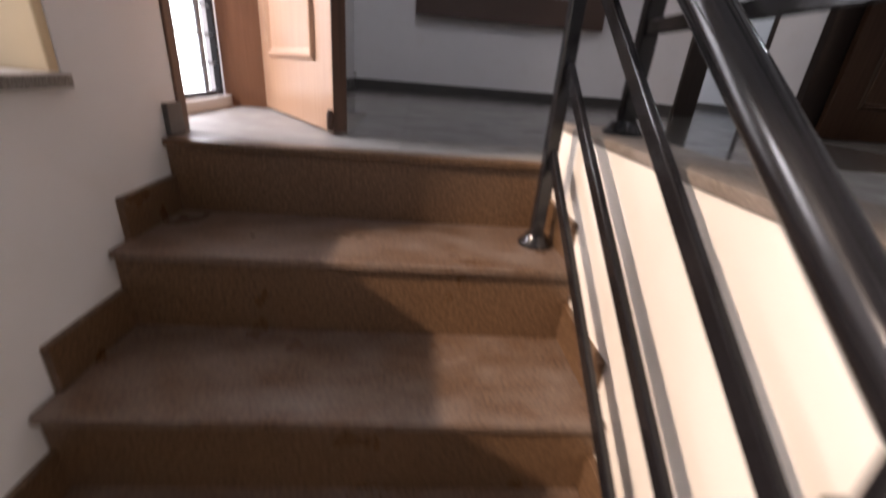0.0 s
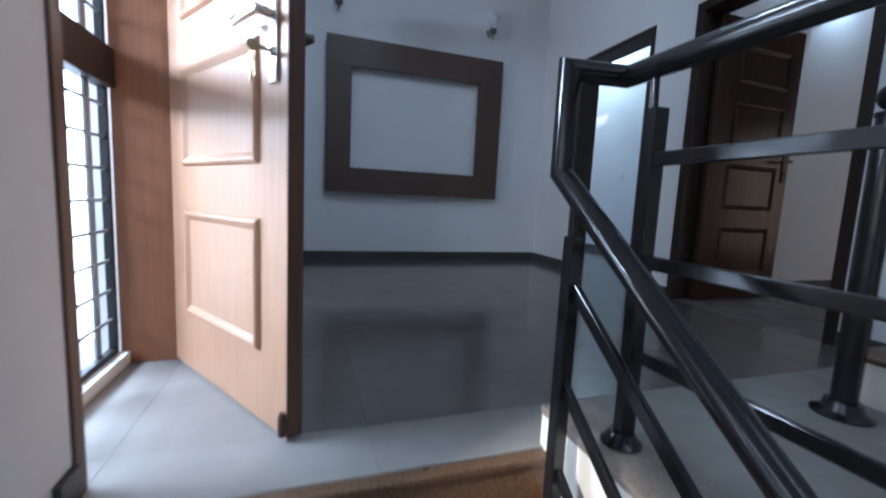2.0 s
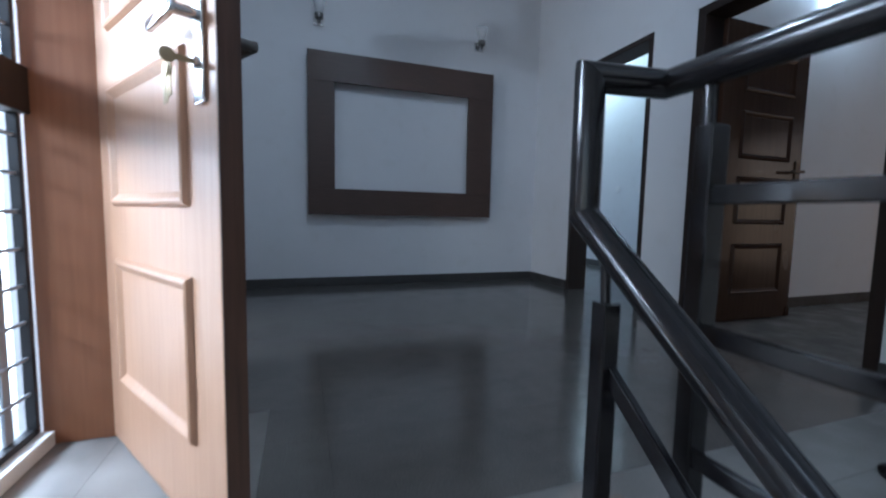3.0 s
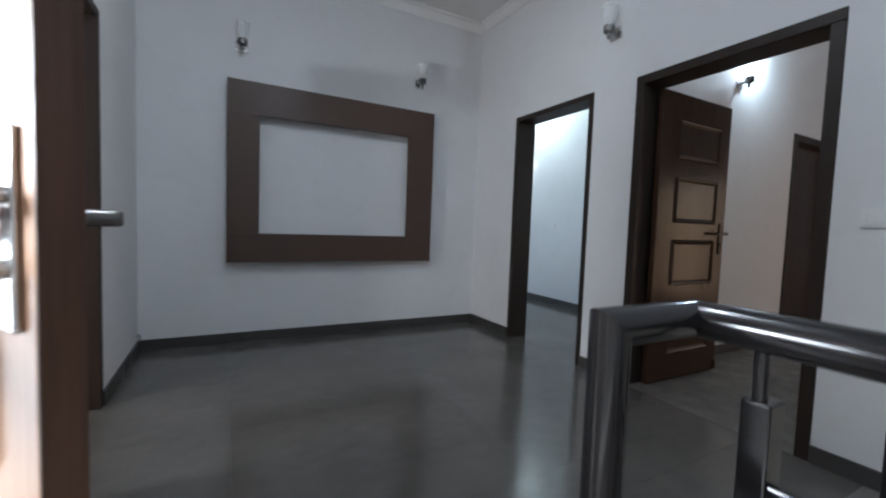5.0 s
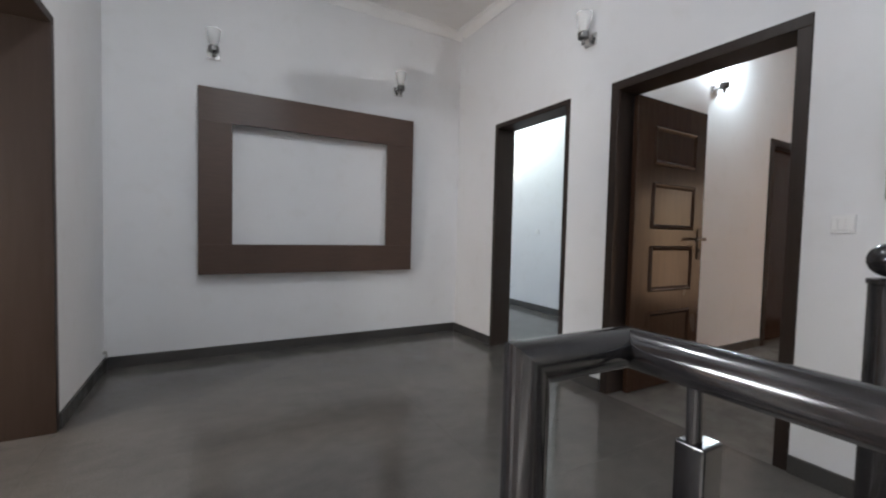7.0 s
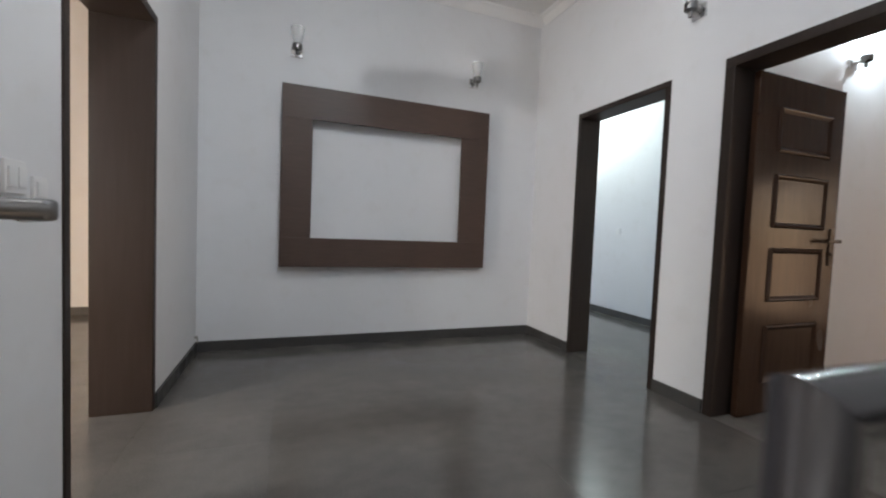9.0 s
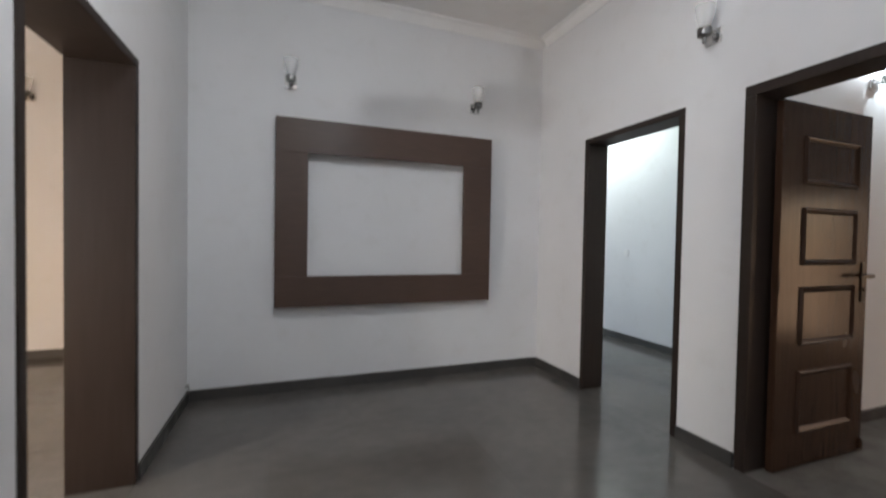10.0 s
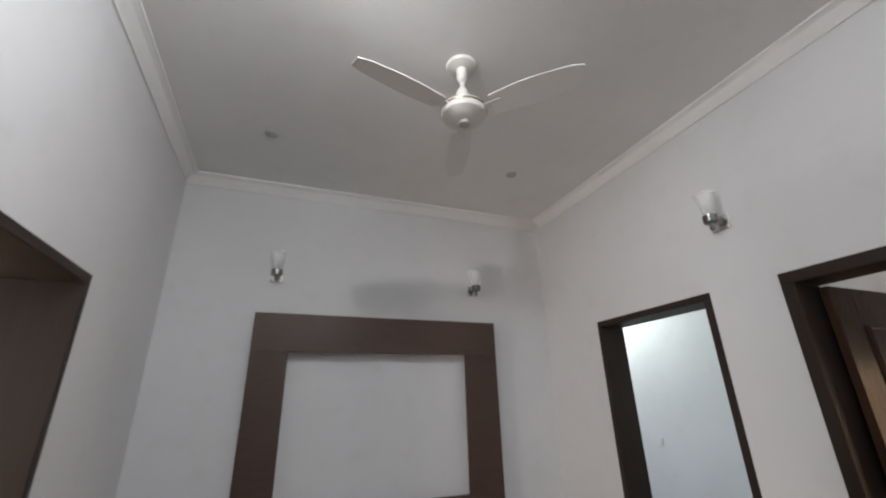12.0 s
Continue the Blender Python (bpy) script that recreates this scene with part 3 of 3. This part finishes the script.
for z in (0.335, 0.545, 0.765):
    bm = bmesh.new()
    bar(bm, (1.152, 0.203, z), (1.152, -2.9, z), 0.014, 0.03)
    part("infill_bar", bm, BLACK, rail)
for y in (0.213, -0.75, -1.75):
    bm = bmesh.new()
    box(bm, 1.140, 1.178, y - 0.02, y + 0.012, 0.11, 0.875, 0.003)
    part("post", bm, BLACK, rail)
    bm = bmesh.new()
    cyl(bm, (1.150, y - 0.004, 0.87), (1.147, y - 0.004, 0.94), 0.008)
    part("pin", bm, BLACK, rail, "", True)
    flange(rail, 1.158, y, 0.11)

newel = empty("newel_post", "black polished steel newel post with a ball top", "post")
NXP, NYP = 2.185, 0.312
bm = bmesh.new()
lathe(bm, [(0.037, 0.0), (0.037, 0.985), (0.041, 0.987), (0.041, 1.0), (0.02, 1.003)], 28, (NXP, NYP, 0))
part("shaft", bm, BLACK, newel, "", True)
bm = bmesh.new()
bmesh.ops.create_uvsphere(bm, u_segments=28, v_segments=16, radius=0.043, matrix=Matrix.Translation((NXP, NYP, 1.048)))
part("ball", bm, BLACK, newel, "", True)
bm = bmesh.new()
lathe(bm, [(0.085, 0.0), (0.085, 0.008), (0.06, 0.02), (0.05, 0.05)], 28, (NXP, NYP, 0))
part("base_flange", bm, BLACK, newel, "", True)

# upper flight beside the newel post
flight = empty("upper_staircase", "white sided upper stair flight with brown granite treads", "stairs", kind="structure")
for k in range(8):
    y1 = 0.42 - 0.27 * k
    boxes("riser", [(2.36, EX - 0.001, -2.2, y1 - 0.012 - 0.0005 * k, 0.175 * k + 0.0005, 0.175 * (k + 1) - 0.021)], CREAM, flight)
    boxes("tread", [(2.35, EX - 0.001, y1 - 0.29, y1, 0.175 * (k + 1) - 0.02, 0.175 * (k + 1))], STAIR, flight, "", 0.004)

# ---- things on the walls ----
tvp = empty("wall_panel", "brown laminate picture-frame panel standing off the wall", "wall panel")
PY = 3.765
PX0, PX1, PZ0, PZ1 = 0.608, 2.474, 0.70, 2.197
IX0, IX1, IZ0, IZ1 = 0.851, 2.196, 0.946, 1.93
boxes("bottom_board", [(PX0, PX1, PY, PY + 0.022, PZ0, IZ0)], PANEL, tvp, "", 0.0015)
boxes("top_board", [(PX0, PX1, PY, PY + 0.022, IZ1, PZ1)], PANEL, tvp, "", 0.0015)
boxes("side_board", [(PX0, IX0, PY, PY + 0.022, IZ0 + 0.0004, IZ1 - 0.0004)], PANEL, tvp, "", 0.0015)
boxes("side_board", [(IX1, PX1, PY, PY + 0.022, IZ0 + 0.0004, IZ1 - 0.0004)], PANEL, tvp, "", 0.0015)
boxes("batten", [(PX0 + 0.08, PX1 - 0.08, PY + 0.0225, NY - 0.0005, PZ0 + 0.09, PZ0 + 0.13)], PANEL, tvp)
boxes("batten", [(PX0 + 0.08, PX1 - 0.08, PY + 0.0225, NY - 0.0005, PZ1 - 0.14, PZ1 - 0.10)], PANEL, tvp)


def sconce(m, lit=False):
    """Wall lamp holder; local -y points into the room."""
    s = empty("wall_lamp", "chrome wall lamp bracket with frosted glass cup" if not lit else "lit wall lamp with a bright bulb", "wall lamp", "wall lamps")
    bm = bmesh.new()
    box(bm, -0.048, 0.048, -0.016, -0.0005, -0.055, 0.03, 0.004)
    part("back_plate", bm, CHROME, s, "bright chrome back plate", True)
    bm = bmesh.new()
    cyl(bm, (0, -0.012, -0.005), (0, -0.075, -0.005), 0.011)
    part("arm", bm, CHROME, s, "", True)
    bm = bmesh.new()
    lathe(bm, [(0.010, -0.062), (0.013, -0.055), (0.012, -0.03), (0.030, -0.024), (0.038, -0.018), (0.039, 0.022), (0.030, 0.027)], 28, (0, -0.085, 0))
    part("holder", bm, GUNMETAL, s, "dark chrome lamp holder", True)
    bm = bmesh.new()
    lathe(bm, [(0.024, 0.0275), (0.034, 0.045), (0.048, 0.10), (0.056, 0.155), (0.053, 0.155), (0.045, 0.10), (0.030, 0.045), (0.018, 0.033)], 32, (0, -0.085, 0))
    part("glass_cup", bm, GLASS, s, "frosted glass cup", True)
    if lit:
        bm = bmesh.new()
        bmesh.ops.create_uvsphere(bm, u_segments=20, v_segments=12, radius=0.03, matrix=Matrix.Translation((0, -0.085, 0.09)))
        part("bulb", bm, BULB, s, "lit bulb", True)
    s.matrix_basis = m
    return s


sconce(pose(0.715, NY, 2.50))
sconce(pose(2.335, NY, 2.50))
sconce(pose(EX, 2.074, 2.50, 0, 0, -90))
sconce(pose(4.55, 2.0, 2.41), True)
sconce(pose(-1.68, 5.55, 2.60))


def switch_plate(m, w, h, n, label):
    s = empty("switch_plate", label, "switch", "switches")
    bm = bmesh.new()
    box(bm, -w / 2, w / 2, -0.011, -0.0005, -h / 2, h / 2, 0.003)
    part("plate", bm, PLASTIC, s)
    for i in range(n):
        c = -w / 2 + w * (i + 0.5) / n
        bm = bmesh.new()
        box(bm, c - w / n * 0.36, c + w / n * 0.36, -0.016, -0.0112, -h * 0.3, h * 0.3, 0.0015)
        part("rocker", bm, PLASTIC, s)
    s.matrix_basis = m


switch_plate(pose(EX, 0.662, 1.168, 0, 0, -90), 0.080, 0.080, 3, "white plastic switch plate on the white wall")
switch_plate(pose(0.0, 1.56, 1.152, 0, 0, 90), 0.090, 0.090, 2, "white plastic switch plate beside the doorway")
switch_plate(pose(0.0, 1.675, 1.128, 0, 0, 90), 0.070, 0.070, 1, "narrow white plastic switch beside the doorway")

switch_plate(pose(4.77, 4.42, 1.13, 0, 0, -90), 0.075, 0.075, 1, "small white switch plate in the side room")

mb = empty("meter_box", "grey enamelled distribution box on the wall", "meter box")
boxes("case", [(EX - 0.025, EX - 0.0005, 0.215, 0.540, 1.265, 1.775)], BOX_GREY, mb, "", 0.006)
boxes("lid", [(EX - 0.034, EX - 0.0255, 0.230, 0.525, 1.285, 1.755)], BOX_GREY, mb, "", 0.004)

stub = empty("cable_stub", "short grey cable end above the skirting", "cable")
bm = bmesh.new()
cyl(bm, (0.0, 3.83, 0.13), (0.02, 3.83, 0.13), 0.012)
cyl(bm, (0.018, 3.83, 0.13), (0.022, 3.83, 0.088), 0.006)
part("cable", bm, BOX_GREY, stub, "", True)

# ---- ceiling fan ----
FX, FY = 1.552, 2.195
fan = empty("ceiling_fan", "white three-bladed ceiling fan on a short rod", "ceiling fan")
bm = bmesh.new()
lathe(bm, [(0.080, 0.0), (0.080, -0.006), (0.074, -0.016), (0.030, -0.030), (0.026, -0.10), (0.014, -0.115)], 32, (FX, FY, CZ))
part("canopy", bm, FAN_WHITE, fan, "", True)
bm = bmesh.new()
cyl(bm, (FX, FY, CZ - 0.068), (FX, FY, 3.03), 0.012)
part("down_rod", bm, FAN_WHITE, fan, "", True)
bm = bmesh.new()
lathe(bm, [(0.013, 3.10), (0.028, 3.085), (0.034, 3.06), (0.030, 3.04), (0.045, 3.02), (0.050, 2.99)], 32, (FX, FY, 0))
part("lower_cup", bm, FAN_WHITE, fan, "", True)
bm = bmesh.new()
lathe(bm, [(0.05, 2.992), (0.085, 2.985), (0.112, 2.965), (0.118, 2.945), (0.110, 2.92), (0.075, 2.895), (0.032, 2.885)], 40, (FX, FY, 0))
motor = part("motor", bm, FAN_WHITE, fan, "", True)
bm = bmesh.new()
lathe(bm, [(0.030, 2.8855), (0.028, 2.872), (0.012, 2.868)], 24, (FX, FY, 0))
part("cap", bm, DARK_HOLE, fan, "", True)
bm = bmesh.new()
lathe(bm, [(0.1195, 2.952), (0.121, 2.947), (0.1195, 2.942)], 40, (FX, FY, 0))
part("trim_ring", bm, BRASS, fan, "", True)
for deg in (196, 312, 72):
    bm = bmesh.new()
    n = 9
    top, bot = [], []
    for i in range(n):
        f = i / (n - 1)
        u = 0.15 + 0.45 * f
        w = 0.055 + 0.014 * math.sin(math.pi * min(1, f * 1.2)) - (0.02 if i == n - 1 else 0)
        for side, lst in ((1, top), (-1, bot)):
            lst.append((u, side * w, 2.935 + -side * w * 0.24))
    vt = [[bm.verts.new((x, y, z + dz)) for x, y, z in top] for dz in (0.0, 0.004)]
    vb = [[bm.verts.new((x, y, z + dz)) for x, y, z in bot] for dz in (0.0, 0.004)]
    for i in range(n - 1):
        for k in (0, 1):
            bm.faces.new((vt[k][i], vt[k][i + 1], vb[k][i + 1], vb[k][i]))
        bm.faces.new((vt[0][i], vt[0][i + 1], vt[1][i + 1], vt[1][i]))
        bm.faces.new((vb[0][i], vb[0][i + 1], vb[1][i + 1], vb[1][i]))
    for i in (0, n - 1):
        bm.faces.new((vt[0][i], vt[1][i], vb[1][i], vb[0][i]))
    bm.transform(pose(FX, FY, 0, 0, 0, deg))
    blade = part("blade", bm, CEIL, fan, "", True)
    bm = bmesh.new()
    bar(bm, (0.105, 0, 2.940), (0.2, 0, 2.9395), 0.045, 0.004, (0, 0, 1), 0.001)
    bm.transform(pose(FX, FY, 0, 0, 0, deg))
    part("blade_arm", bm, FAN_WHITE, blade)

for x, y in ((0.60, 3.13), (2.36, 3.09)):
    c = empty("ceiling_cover", "small round grey ceiling point cover", "ceiling cover", "ceiling covers")
    bm = bmesh.new()
    lathe(bm, [(0.042, 0.0), (0.042, -0.005), (0.032, -0.010)], 24, (x, y, CZ - 0.0005))
    part("cover", bm, DARK_HOLE, c, "", True)

cl = empty("ceiling_lamp", "round white surface lamp on the ceiling", "ceiling lamp")
bm = bmesh.new()
lathe(bm, [(0.075, 0.0), (0.075, -0.018), (0.068, -0.026)], 32, (0.87, 1.36, CZ - 0.0005))
part("base", bm, FAN_WHITE, cl, "", True)
bm = bmesh.new()
lathe(bm, [(0.060, -0.0262), (0.056, -0.05), (0.035, -0.066), (0.008, -0.072)], 32, (0.87, 1.36, CZ - 0.0005))
part("diffuser", bm, BULB, cl, "", True)

# ---- floor slabs ----
TW = 1.20
LY = 0.61                               # joint between the dusty landing strip and the hall floor
slab_meshes = {}


def slab(x0, x1, y0, y1, mat):
    w, d = round(x1 - x0 - 0.0007, 4), round(y1 - y0 - 0.0007, 4)
    if (w, d, mat.name) not in slab_meshes:
        bm = bmesh.new()
        box(bm, 0, w, 0, d, -0.0115, 0.0, 0.0005)
        slab_meshes[(w, d, mat.name)] = mesh_of("tile", bm, mat)
    ob = new("tile", slab_meshes[(w, d, mat.name)])
    ob.location = (x0 + 0.00035, y0 + 0.00035, 0)
    ob.parent = floor_ob


def tile_area(x0, x1, y0, y1, ox, oy, mat=FLOOR):
    def cuts(a, b, o):
        k = math.floor((a - o) / TW) + 1
        c = [a]
        while o + k * TW < b - 0.01:
            if o + k * TW > a + 0.01:
                c.append(o + k * TW)
            k += 1
        return c + [b]
    xs, ys = cuts(x0, x1, ox), cuts(y0, y1, oy)
    for p, q in zip(xs, xs[1:]):
        for r, s in zip(ys, ys[1:]):
            slab(p, q, r, s, mat)


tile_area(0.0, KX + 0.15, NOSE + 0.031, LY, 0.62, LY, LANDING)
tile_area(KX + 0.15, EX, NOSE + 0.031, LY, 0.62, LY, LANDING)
# pale slabs carry painted daylight between the near jamb and the leaf
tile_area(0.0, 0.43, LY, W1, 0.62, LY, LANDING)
tile_area(0.43, EX, LY, W1, 0.62, 1.05)
tile_area(0.0, EX, W1, NY, 0.62, 1.05)
tile_area(KX + 0.15, EX, -3.19, NOSE + 0.03, 0.62, 1.05, LANDING)
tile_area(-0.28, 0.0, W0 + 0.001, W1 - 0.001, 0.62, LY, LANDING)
tile_area(-0.28, 0.0, C0 + 0.001, C1 - 0.001, 0.62, 1.05)
